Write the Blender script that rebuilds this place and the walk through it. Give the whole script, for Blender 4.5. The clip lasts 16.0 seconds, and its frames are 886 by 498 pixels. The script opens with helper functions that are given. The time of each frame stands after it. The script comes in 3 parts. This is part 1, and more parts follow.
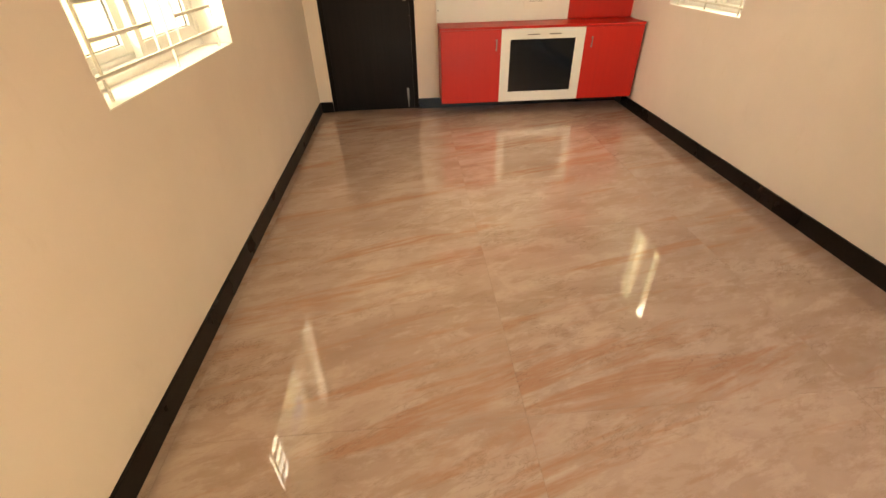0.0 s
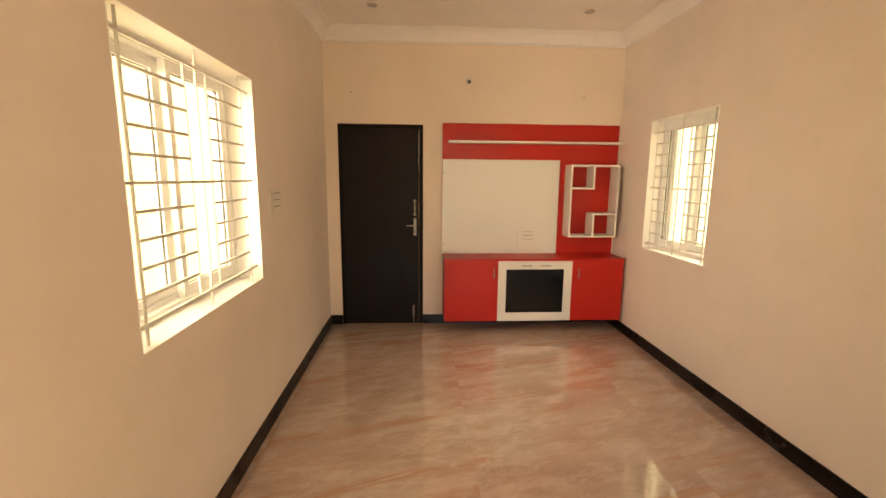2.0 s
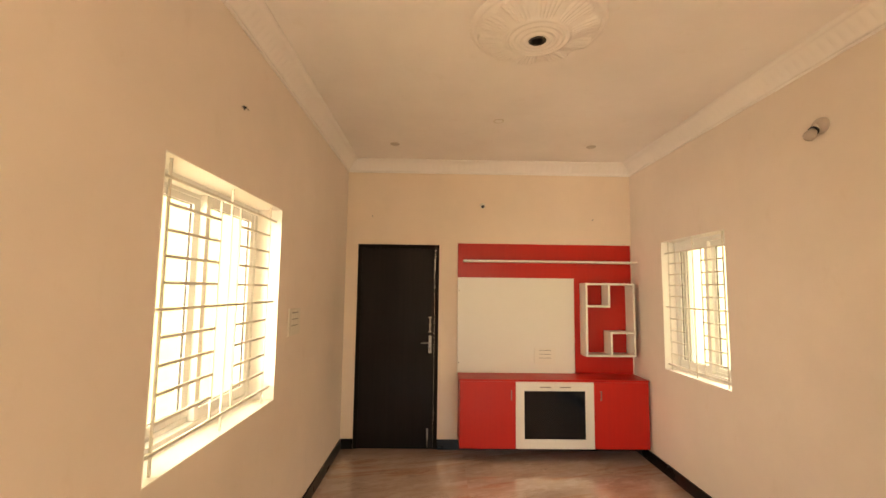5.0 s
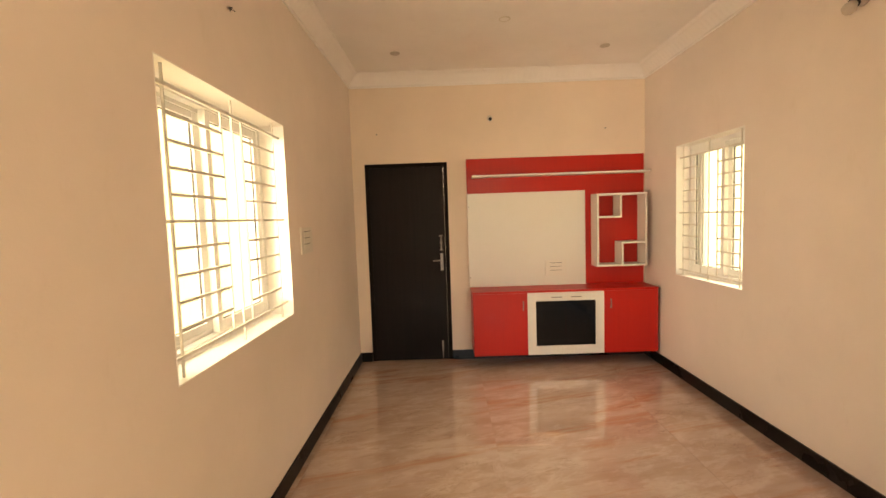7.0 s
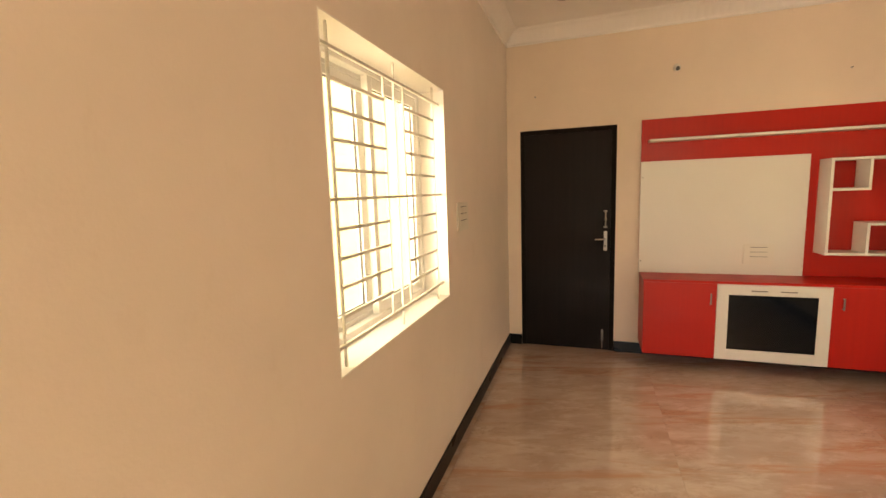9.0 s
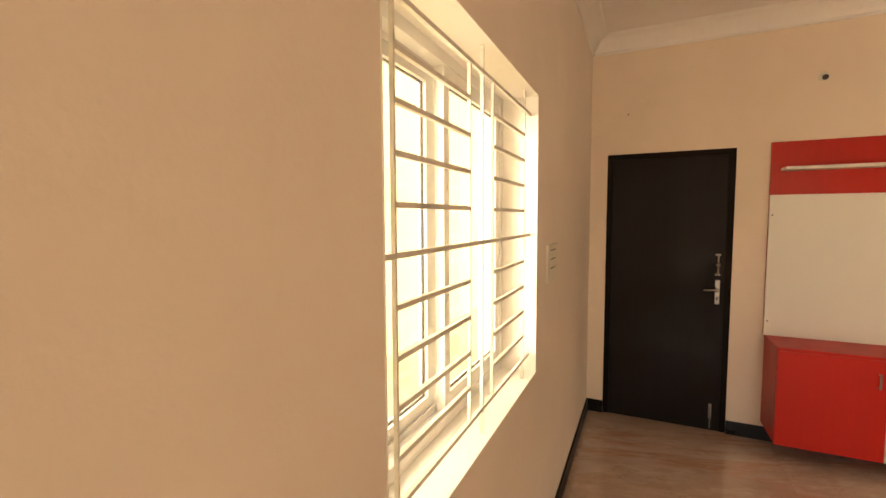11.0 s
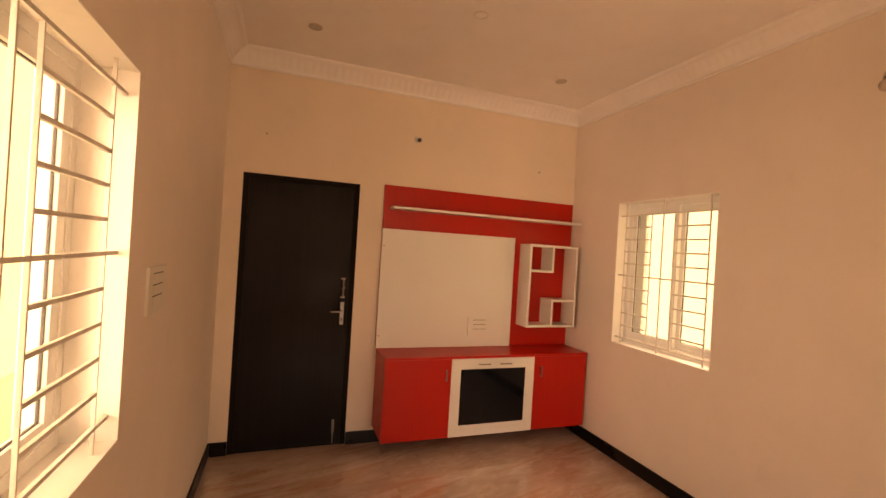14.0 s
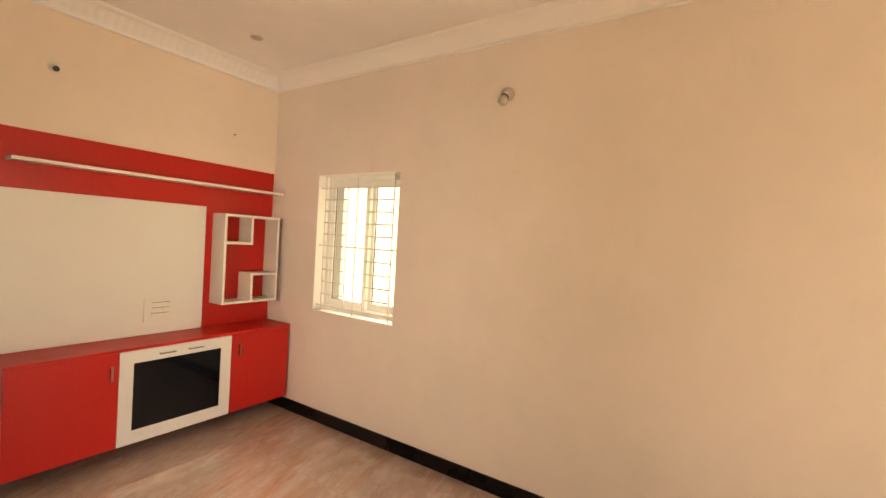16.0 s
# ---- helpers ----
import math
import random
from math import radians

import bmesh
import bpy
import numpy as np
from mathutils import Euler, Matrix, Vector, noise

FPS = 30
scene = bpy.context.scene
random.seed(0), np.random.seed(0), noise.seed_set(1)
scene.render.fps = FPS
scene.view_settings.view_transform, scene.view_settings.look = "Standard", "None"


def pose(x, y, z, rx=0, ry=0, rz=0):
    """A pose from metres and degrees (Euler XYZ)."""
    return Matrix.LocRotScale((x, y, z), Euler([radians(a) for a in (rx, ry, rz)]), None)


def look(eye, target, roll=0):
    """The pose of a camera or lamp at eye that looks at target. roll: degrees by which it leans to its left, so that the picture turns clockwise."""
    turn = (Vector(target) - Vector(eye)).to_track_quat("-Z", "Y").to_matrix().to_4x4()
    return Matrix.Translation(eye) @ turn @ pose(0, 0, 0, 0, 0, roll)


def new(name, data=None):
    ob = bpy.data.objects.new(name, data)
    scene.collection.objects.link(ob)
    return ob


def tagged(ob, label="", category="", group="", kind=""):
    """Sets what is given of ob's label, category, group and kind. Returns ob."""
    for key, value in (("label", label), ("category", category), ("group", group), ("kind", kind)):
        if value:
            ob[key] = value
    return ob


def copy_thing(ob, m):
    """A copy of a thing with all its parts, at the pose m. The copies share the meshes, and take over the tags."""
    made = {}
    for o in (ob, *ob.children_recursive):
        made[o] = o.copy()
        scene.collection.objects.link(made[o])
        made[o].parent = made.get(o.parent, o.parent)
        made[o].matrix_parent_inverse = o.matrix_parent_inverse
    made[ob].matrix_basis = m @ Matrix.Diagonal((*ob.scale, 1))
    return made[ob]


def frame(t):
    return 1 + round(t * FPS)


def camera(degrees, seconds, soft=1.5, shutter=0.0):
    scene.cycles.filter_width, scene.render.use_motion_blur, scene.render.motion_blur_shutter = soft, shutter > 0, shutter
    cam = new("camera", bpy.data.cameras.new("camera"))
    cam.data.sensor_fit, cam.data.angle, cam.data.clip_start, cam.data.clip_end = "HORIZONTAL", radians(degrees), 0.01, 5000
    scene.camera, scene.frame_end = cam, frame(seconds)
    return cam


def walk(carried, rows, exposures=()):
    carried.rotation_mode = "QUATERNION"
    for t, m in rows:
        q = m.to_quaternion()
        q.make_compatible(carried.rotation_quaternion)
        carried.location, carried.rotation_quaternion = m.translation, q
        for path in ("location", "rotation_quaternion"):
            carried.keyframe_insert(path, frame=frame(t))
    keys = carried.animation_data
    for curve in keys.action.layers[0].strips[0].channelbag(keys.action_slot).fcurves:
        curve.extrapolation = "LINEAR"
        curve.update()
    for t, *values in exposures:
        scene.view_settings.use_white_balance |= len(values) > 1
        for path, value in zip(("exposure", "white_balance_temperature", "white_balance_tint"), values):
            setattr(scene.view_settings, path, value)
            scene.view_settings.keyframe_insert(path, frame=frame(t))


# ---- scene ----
cam = camera(91.36, 16.0)
PATH = [
    (0, (0.911, -4.481, 1.343), (1.016, -2.842, 0.202), -1.4),
    (0.5, (0.921, -4.49, 1.407), (1.039, -2.736, 0.454), -1.1),
    (1, (0.93, -4.507, 1.473), (1.057, -2.648, 0.747), -0.9),
    (1.5, (0.934, -4.525, 1.525), (1.055, -2.592, 1.026), 0.2),
    (2, (0.934, -4.544, 1.565), (1.05, -2.574, 1.242), 0.5),
    (2.5, (0.937, -4.564, 1.595), (1.029, -2.571, 1.46), 1.0),
    (3, (0.941, -4.58, 1.624), (1.02, -2.581, 1.642), 1.0),
    (3.5, (0.942, -4.592, 1.65), (1.015, -2.599, 1.804), 1.1),
    (6, (0.964, -4.594, 1.577), (0.96, -2.603, 1.767), -0.1),
    (6.5, (0.962, -4.577, 1.546), (0.956, -2.577, 1.558), -1.0),
    (7, (0.954, -4.567, 1.521), (0.939, -2.572, 1.377), -1.9),
    (7.5, (0.948, -4.547, 1.514), (0.927, -2.559, 1.292), -2.1),
    (8, (0.924, -4.494, 1.528), (0.852, -2.511, 1.275), -2.1),
    (8.5, (0.862, -4.393, 1.542), (0.567, -2.434, 1.266), -1.7),
    (9, (0.762, -4.257, 1.552), (0.122, -2.38, 1.292), -1.9),
    (9.5, (0.644, -4.097, 1.561), (-0.248, -2.323, 1.326), -0.9),
    (12, (0.345, -3.593, 1.644), (-0.27, -1.692, 1.563), 0.0),
    (12.5, (0.367, -3.581, 1.65), (0.043, -1.608, 1.583), 0.7),
    (13, (0.397, -3.567, 1.644), (0.422, -1.568, 1.597), 1.9),
    (13.5, (0.428, -3.546, 1.625), (0.784, -1.578, 1.609), 2.7),
    (14, (0.455, -3.522, 1.608), (1.136, -1.642, 1.614), 3.5),
    (14.5, (0.48, -3.506, 1.598), (1.466, -1.766, 1.615), 3.6),
    (15, (0.503, -3.508, 1.595), (1.759, -1.951, 1.612), 3.6),
    (15.5, (0.525, -3.521, 1.594), (2.042, -2.217, 1.59), 3.4),
    (16, (0.538, -3.561, 1.592), (2.212, -2.467, 1.554), 3.3),
]

# ---- light and exposure ----
ROOM_W, ROOM_S, CEIL, WALL_T = 3.05, -6.2, 3.00, 0.26
EXPOSURES = [
    (0.0, 2.32, 8150, 10),
    (1.0, 1.98, 8450, 14),
    (3.0, 1.98, 8600, 15),
    (3.5, 2.05, 8600, 15),
    (7.5, 2.05, 8600, 15),
    (9.5, 1.90, 8600, 15),
    (12.0, 1.65, 8900, 20),
    (13.0, 1.15, 8700, 24),
    (13.5, 0.98, 9300, 33),
    (14.0, 1.52, 12800, 40),
    (14.5, 2.25, 10300, 27),
    (15.3, 2.20, 8300, 16),
    (16.0, 2.10, 8150, 16),
]
walk(cam, [(t, look(eye, target, roll)) for t, eye, target, roll in PATH], EXPOSURES)

SUN_TO = Vector((0.15, -0.50, 0.85)).normalized()
world = bpy.data.worlds.new("world")
scene.world = world
world.use_nodes = True
wn = world.node_tree
sky = wn.nodes.new("ShaderNodeTexSky")
sky.sky_type = "NISHITA"
sky.sun_disc = False
sky.sun_elevation = math.asin(SUN_TO.z)
sky.sun_rotation = math.atan2(SUN_TO.x, SUN_TO.y)
wn.nodes["Background"].inputs["Strength"].default_value = 0.15
wn.links.new(sky.outputs["Color"], wn.nodes["Background"].inputs["Color"])

sun = new("sun", bpy.data.lights.new("sun", "SUN"))
sun.data.energy, sun.data.angle, sun.data.color = 5.0, radians(0.5), (1.0, 0.95, 0.86)
sun.matrix_world = look(SUN_TO * 20, (0, 0, 0))


def area_lamp(name, eye, target, w, h, power, colour):
    lamp = new(name, bpy.data.lights.new(name, "AREA"))
    lamp.data.shape, lamp.data.size, lamp.data.size_y = "RECTANGLE", w, h
    lamp.data.energy, lamp.data.color = power, colour
    lamp.matrix_world = look(eye, target)
    return lamp


area_lamp("sky_light_west", (-1.55, -2.45, 3.75), (0.1, -2.45, 1.2), 3.0, 1.6, 31, (1.0, 0.93, 0.82))
# Added fill lamp out of view, pushing light northeast through the wide window.
area_lamp("window_fill_west", (-2.0, -3.8, 1.75), (0.1, -2.45, 1.55), 1.9, 2.4, 67, (1.0, 0.93, 0.82))
area_lamp("sky_light_east", (ROOM_W + 1.95, -0.55, 3.5), (ROOM_W - 0.1, -1.05, 1.2), 2.6, 1.6, 70, (1.0, 0.93, 0.82))
# Added fill lamp in an unseen opening behind the camera, aimed north.
area_lamp("south_fill", (1.7, ROOM_S - 0.12, 1.25), (1.7, 0, 1.25), 1.9, 2.2, 0.8, (1.0, 0.93, 0.82)).data.spread = radians(80)


# ---- materials ----
def material(name, colour, rough=0.5, metal=0.0, spec=0.5, coat=0.0):
    m = bpy.data.materials.new(name)
    m.use_nodes = True
    b = m.node_tree.nodes["Principled BSDF"]
    b.inputs["Base Color"].default_value = (*colour, 1)
    b.inputs["Roughness"].default_value = rough
    b.inputs["Metallic"].default_value = metal
    b.inputs["Specular IOR Level"].default_value = spec
    b.inputs["Coat Weight"].default_value = coat
    b.inputs["Coat Roughness"].default_value = 0.02
    return m


def node(m, kind, **inputs):
    n = m.node_tree.nodes.new(kind)
    for key, value in inputs.items():
        n.inputs[key.replace("_", " ")].default_value = value
    return n


def link(m, a, b):
    m.node_tree.links.new(a, b)


def bsdf(m):
    return m.node_tree.nodes["Principled BSDF"]


def ramp(m, source, stops):
    r = m.node_tree.nodes.new("ShaderNodeValToRGB")
    el = r.color_ramp.elements
    while len(el) < len(stops):
        el.new(0.5)
    for e, (p, c) in zip(el, stops):
        e.position, e.color = p, (*c, 1) if len(c) == 3 else c
    link(m, source, r.inputs["Fac"])
    return r.outputs["Color"]


def place(m, scale=(1, 1, 1), turn=(0, 0, 0)):
    g = m.node_tree.nodes.new("ShaderNodeNewGeometry")
    mp = m.node_tree.nodes.new("ShaderNodeMapping")
    mp.inputs["Scale"].default_value = scale
    mp.inputs["Rotation"].default_value = [radians(a) for a in turn]
    link(m, g.outputs["Position"], mp.inputs["Vector"])
    return mp.outputs["Vector"]


def noisy(m, vec, scale, detail=4.0, rough=0.5, distort=0.0):
    n = node(m, "ShaderNodeTexNoise", Scale=scale, Detail=detail, Roughness=rough, Distortion=distort)
    link(m, vec, n.inputs["Vector"])
    return n.outputs["Fac"]


def mix(m, fac, a, b, how="MIX"):
    x = m.node_tree.nodes.new("ShaderNodeMix")
    x.data_type, x.blend_type = "RGBA", how
    for sock, val in ((x.inputs["Factor"], fac), (x.inputs["A"], a), (x.inputs["B"], b)):
        if hasattr(val, "is_linked"):
            link(m, val, sock)
        elif isinstance(val, tuple):
            sock.default_value = (*val, 1)
        else:
            sock.default_value = val
    return x.outputs["Result"]


def bump(m, height, strength, distance):
    b = node(m, "ShaderNodeBump", Strength=strength, Distance=distance)
    link(m, height, b.inputs["Height"])
    link(m, b.outputs["Normal"], bsdf(m).inputs["Normal"])


def painted(name, colour, vary=0.05, rough=0.55, relief=0.35, grain=90):
    """Rolled wall paint: faint trowel waves, roller grain and handling marks."""
    m = material(name, colour, rough)
    v = place(m)
    dark = tuple(c * (1 - 1.6 * vary) for c in colour)
    light = tuple(min(1, c * (1 + vary)) for c in colour)
    big = noisy(m, v, 0.9, 5, 0.6)
    base = ramp(m, big, [(0.3, dark), (0.7, light)])
    marks = ramp(m, noisy(m, place(m, (1, 1, 0.5)), 5.5, 6, 0.7), [(0.60, (1, 1, 1)), (0.80, (0.93, 0.91, 0.88))])
    link(m, mix(m, 1.0, base, marks, "MULTIPLY"), bsdf(m).inputs["Base Color"])
    fine = noisy(m, v, grain, 2)
    wave = noisy(m, v, 3.0, 2)
    add = node(m, "ShaderNodeMath")
    add.operation = "MULTIPLY_ADD"
    link(m, wave, add.inputs[0])
    add.inputs[1].default_value = 6.0
    link(m, fine, add.inputs[2])
    bump(m, add.outputs[0], relief, 0.0012)
    return m


WALL = painted("wall_paint", (0.80, 0.70, 0.635))
NORTH = painted("warm_cream_wall_paint", (0.83, 0.695, 0.58))
CEILING = painted("ceiling_paint", (0.88, 0.84, 0.82), relief=0.25)
REVEAL = painted("white_reveal_paint", (0.88, 0.84, 0.80), vary=0.03)
PLASTER = painted("white_plaster", (0.87, 0.83, 0.81), vary=0.03, rough=0.6, relief=0.2)
OUTSIDE = painted("outside_paint", (0.72, 0.66, 0.50), vary=0.06)
GROUND = painted("dry_sandy_soil", (0.27, 0.235, 0.15), vary=0.15)


def laminate(name, colour, rough, grain=0.04, stretch=(40, 40, 1.2), spec=0.5):
    m = material(name, colour, rough, spec=spec)
    v = place(m, stretch)
    n = noisy(m, v, 1.0, 6, 0.6)
    base = ramp(m, n, [(0.3, tuple(c * (1 - 2 * grain) for c in colour)), (0.7, tuple(min(1, c * (1 + 2 * grain)) for c in colour))])
    link(m, base, bsdf(m).inputs["Base Color"])
    r = ramp(m, noisy(m, place(m), 2.5, 5), [(0.3, (rough * 0.85,) * 3), (0.75, (min(1, rough * 1.3),) * 3)])
    link(m, r, bsdf(m).inputs["Roughness"])
    bump(m, n, 0.15, 0.0006)
    return m


RED = laminate("red_laminate", (0.49, 0.017, 0.012), 0.36, 0.02, spec=0.3)
WHITE = laminate("white_laminate", (0.72, 0.68, 0.62), 0.33, 0.004, (6, 6, 6))
DOOR_BLACK = laminate("dark_brown_door_laminate", (0.0095, 0.0055, 0.0050), 0.48, 0.10, spec=0.16)
FRAME_BLACK = laminate("dark_brown_frame_paint", (0.010, 0.006, 0.005), 0.62, 0.1, spec=0.12)
SKIRT = laminate("black_granite", (0.008, 0.0055, 0.0045), 0.28, 0.15, (60, 60, 60), spec=0.22)
UPVC = laminate("white_upvc", (0.80, 0.79, 0.77), 0.3, 0.01)
IRON = laminate("white_painted_iron", (0.68, 0.64, 0.59), 0.45, 0.05, (30, 30, 30))
STEEL = material("brushed_steel", (0.25, 0.22, 0.20), 0.38, 1.0)
PLATE = material("white_switch_plastic", (0.72, 0.67, 0.60), 0.4)
DARK = material("dark_slot", (0.01, 0.01, 0.01), 0.6)
BLACK_RING = material("black_bakelite", (0.015, 0.012, 0.010), 0.4)
GASKET = material("grey_rubber_gasket", (0.09, 0.08, 0.08), 0.7)
TVGLASS = material("black_glass", (0.004, 0.0045, 0.006), 0.08, 0, 0.3)
BULB = material("frosted_bulb_plastic", (0.46, 0.39, 0.34), 0.35)
SPOT = material("grey_downlight_cover", (0.54, 0.48, 0.44), 0.45)
SCREED = material("grey_grout", (0.36, 0.25, 0.19), 0.8)


def pane_glass():
    m = bpy.data.materials.new("window_glass")
    m.use_nodes = True
    nt = m.node_tree
    nt.nodes.remove(nt.nodes["Principled BSDF"])
    t = nt.nodes.new("ShaderNodeBsdfTransparent")
    t.inputs["Color"].default_value = (0.95, 0.96, 0.94, 1)
    g = nt.nodes.new("ShaderNodeBsdfGlossy")
    g.inputs["Roughness"].default_value = 0.02
    f = nt.nodes.new("ShaderNodeLayerWeight")
    p = nt.nodes.new("ShaderNodeMath")
    p.operation = "POWER"
    p.inputs[1].default_value = 5.0
    nt.links.new(f.outputs["Facing"], p.inputs[0])
    q = nt.nodes.new("ShaderNodeMath")
    q.operation = "MULTIPLY_ADD"
    q.inputs[1].default_value, q.inputs[2].default_value = 0.60, 0.04
    nt.links.new(p.outputs[0], q.inputs[0])
    x = nt.nodes.new("ShaderNodeMixShader")
    nt.links.new(q.outputs[0], x.inputs[0])
    nt.links.new(t.outputs[0], x.inputs[1])
    nt.links.new(g.outputs[0], x.inputs[2])
    nt.links.new(x.outputs[0], nt.nodes["Material Output"].inputs["Surface"])
    return m


GLASS = pane_glass()


def marble():
    """Polished vitrified tile: soft streaks that climb gently to the east, rust veins and thin brown cracks."""
    m = material("polished_marble_tile", (0.5, 0.35, 0.25), 0.06, 0, 0.75, 0.45)
    info = m.node_tree.nodes.new("ShaderNodeObjectInfo")
    g = m.node_tree.nodes.new("ShaderNodeNewGeometry")
    comb = m.node_tree.nodes.new("ShaderNodeCombineXYZ")
    mul = m.node_tree.nodes.new("ShaderNodeMath")
    mul.operation = "MULTIPLY"
    mul.inputs[1].default_value = 0.22
    link(m, info.outputs["Random"], mul.inputs[0])
    link(m, mul.outputs[0], comb.inputs["Y"])
    link(m, info.outputs["Random"], comb.inputs["Z"])
    add = m.node_tree.nodes.new("ShaderNodeVectorMath")
    add.operation = "ADD"
    link(m, g.outputs["Position"], add.inputs[0])
    link(m, comb.outputs[0], add.inputs[1])

    def mapped(scale, angle):
        mp = m.node_tree.nodes.new("ShaderNodeMapping")
        mp.inputs["Rotation"].default_value = (0, 0, radians(-angle))
        sc = m.node_tree.nodes.new("ShaderNodeVectorMath")
        sc.operation = "MULTIPLY"
        sc.inputs[1].default_value = scale
        link(m, add.outputs[0], mp.inputs["Vector"])
        link(m, mp.outputs["Vector"], sc.inputs[0])
        return sc.outputs[0]

    cloud = noisy(m, mapped((0.9, 2.6, 0.4), 12), 1.5, 8, 0.62, 0.6)
    base = ramp(m, cloud, [(0.28, (0.38, 0.255, 0.205)), (0.46, (0.46, 0.33, 0.27)), (0.60, (0.51, 0.38, 0.315)), (0.78, (0.57, 0.455, 0.39))])
    patch = noisy(m, mapped((1.5, 3.2, 0.6), 18), 2.6, 12, 0.74, 0.35)
    patch_fac = ramp(m, patch, [(0.50, (0, 0, 0)), (0.545, (0.40, 0.40, 0.40)), (0.66, (0.80, 0.80, 0.80))])
    base = mix(m, patch_fac, base, (0.58, 0.45, 0.38))
    shade = noisy(m, mapped((1.1, 3.4, 0.5), 15), 3.4, 12, 0.72, 0.25)
    shade_fac = ramp(m, shade, [(0.52, (0, 0, 0)), (0.57, (0.45, 0.45, 0.45)), (0.70, (0.75, 0.75, 0.75))])
    base = mix(m, shade_fac, base, (0.41, 0.28, 0.215))
    rust = noisy(m, mapped((0.55, 4.4, 0.4), 15), 1.25, 10, 0.66, 0.45)
    rust_fac = ramp(m, rust, [(0.54, (0, 0, 0)), (0.585, (0.40, 0.40, 0.40)), (0.625, (0.88, 0.88, 0.88)), (0.68, (0.10, 0.10, 0.10))])
    col = mix(m, rust_fac, base, (0.44, 0.235, 0.155))
    vein = noisy(m, mapped((1.3, 3.6, 0.4), 24), 1.7, 14, 0.80, 0.3)
    vein_fac = ramp(m, vein, [(0.494, (0, 0, 0)), (0.5, (0.9, 0.9, 0.9)), (0.506, (0, 0, 0))])
    mask = ramp(m, noisy(m, mapped((1.2, 3.0, 0.5), 12), 1.5, 3), [(0.50, (0, 0, 0)), (0.57, (1, 1, 1))])
    gate = mix(m, 1.0, vein_fac, mask, "MULTIPLY")
    col = mix(m, gate, col, (0.17, 0.095, 0.065))
    link(m, col, bsdf(m).inputs["Base Color"])
    dirt = noisy(m, place(m), 2.2, 6, 0.6)
    link(m, ramp(m, dirt, [(0.3, (0.020,) * 3), (0.75, (0.050,) * 3)]), bsdf(m).inputs["Roughness"])
    bump(m, noisy(m, place(m), 9.0, 2), 0.05, 0.002)
    return m


TILE = marble()


def block_wall():
    m = material("neighbour_blockwork_paint", (0.85, 0.74, 0.45), 0.8)
    g = m.node_tree.nodes.new("ShaderNodeNewGeometry")
    sep = m.node_tree.nodes.new("ShaderNodeSeparateXYZ")
    comb = m.node_tree.nodes.new("ShaderNodeCombineXYZ")
    link(m, g.outputs["Position"], sep.inputs[0])
    link(m, sep.outputs["Y"], comb.inputs["X"])
    link(m, sep.outputs["Z"], comb.inputs["Y"])
    b = node(m, "ShaderNodeTexBrick", Scale=1.0, Mortar_Size=0.004, Brick_Width=0.23, Row_Height=0.085)
    b.inputs["Color1"].default_value = (0.92, 0.89, 0.63, 1)
    b.inputs["Color2"].default_value = (0.90, 0.87, 0.60, 1)
    b.inputs["Mortar"].default_value = (0.78, 0.73, 0.50, 1)
    link(m, comb.outputs[0], b.inputs["Vector"])
    link(m, b.outputs["Color"], bsdf(m).inputs["Base Color"])
    bump(m, b.outputs["Fac"], -0.4, 0.004)
    return m


BLOCKS = block_wall()


# ---- mesh helpers ----
def box(bm, x0, x1, y0, y1, z0, z1, bevel=0.0):
    t = bmesh.new()
    bmesh.ops.create_cube(t, size=1)
    bmesh.ops.scale(t, vec=(x1 - x0, y1 - y0, z1 - z0), verts=t.verts)
    bmesh.ops.translate(t, vec=((x0 + x1) / 2, (y0 + y1) / 2, (z0 + z1) / 2), verts=t.verts)
    if bevel:
        bmesh.ops.bevel(t, geom=t.edges[:], offset=bevel, segments=2, profile=0.7, affect="EDGES")
    tmp = bpy.data.meshes.new("tmp")
    t.to_mesh(tmp)
    t.free()
    bm.from_mesh(tmp)
    bpy.data.meshes.remove(tmp)
    return bm


def boxes(*spans, bevel=0.0):
    bm = bmesh.new()
    for s in spans:
        box(bm, *s, bevel=bevel)
    return bm


def rod(bm, a, b, r, sides=16, r2=None, caps=True):
    a, b = Vector(a), Vector(b)
    m = Matrix.Translation((a + b) / 2) @ (b - a).to_track_quat("Z", "Y").to_matrix().to_4x4()
    bmesh.ops.create_cone(bm, cap_ends=caps, segments=sides, radius1=r, radius2=r if r2 is None else r2, depth=(b - a).length, matrix=m)
    return bm


def lathe(profile, sides=32, m=None):
    """A solid turned about z from (radius, height) pairs."""
    bm = bmesh.new()
    rings = []
    for r, z in profile:
        rings.append([bm.verts.new((r * math.cos(2 * math.pi * i / sides), r * math.sin(2 * math.pi * i / sides), z)) for i in range(sides)])
    for p, q in zip(rings, rings[1:]):
        for i in range(sides):
            bm.faces.new((p[i], p[(i + 1) % sides], q[(i + 1) % sides], q[i]))
    bmesh.ops.remove_doubles(bm, verts=bm.verts, dist=0.00005)
    bmesh.ops.recalc_face_normals(bm, faces=bm.faces)
    if m is not None:
        bm.transform(m)
    return bm


def part(name, bm, mat, parent=None, label="", smooth=False):
    me = bpy.data.meshes.new(name)
    bm.to_mesh(me)
    bm.free()
    me.materials.append(mat)
    if smooth:
        me.shade_smooth()
    ob = new(name, me)
    if parent is not None:
        ob.parent = parent
        ob.matrix_parent_inverse = parent.matrix_world.inverted()
    return tagged(ob, label)


def structure(name, bm, mat, label="", category="", parent=None, smooth=False):
    return tagged(part(name, bm, mat, parent, label, smooth), kind="structure", category=category)


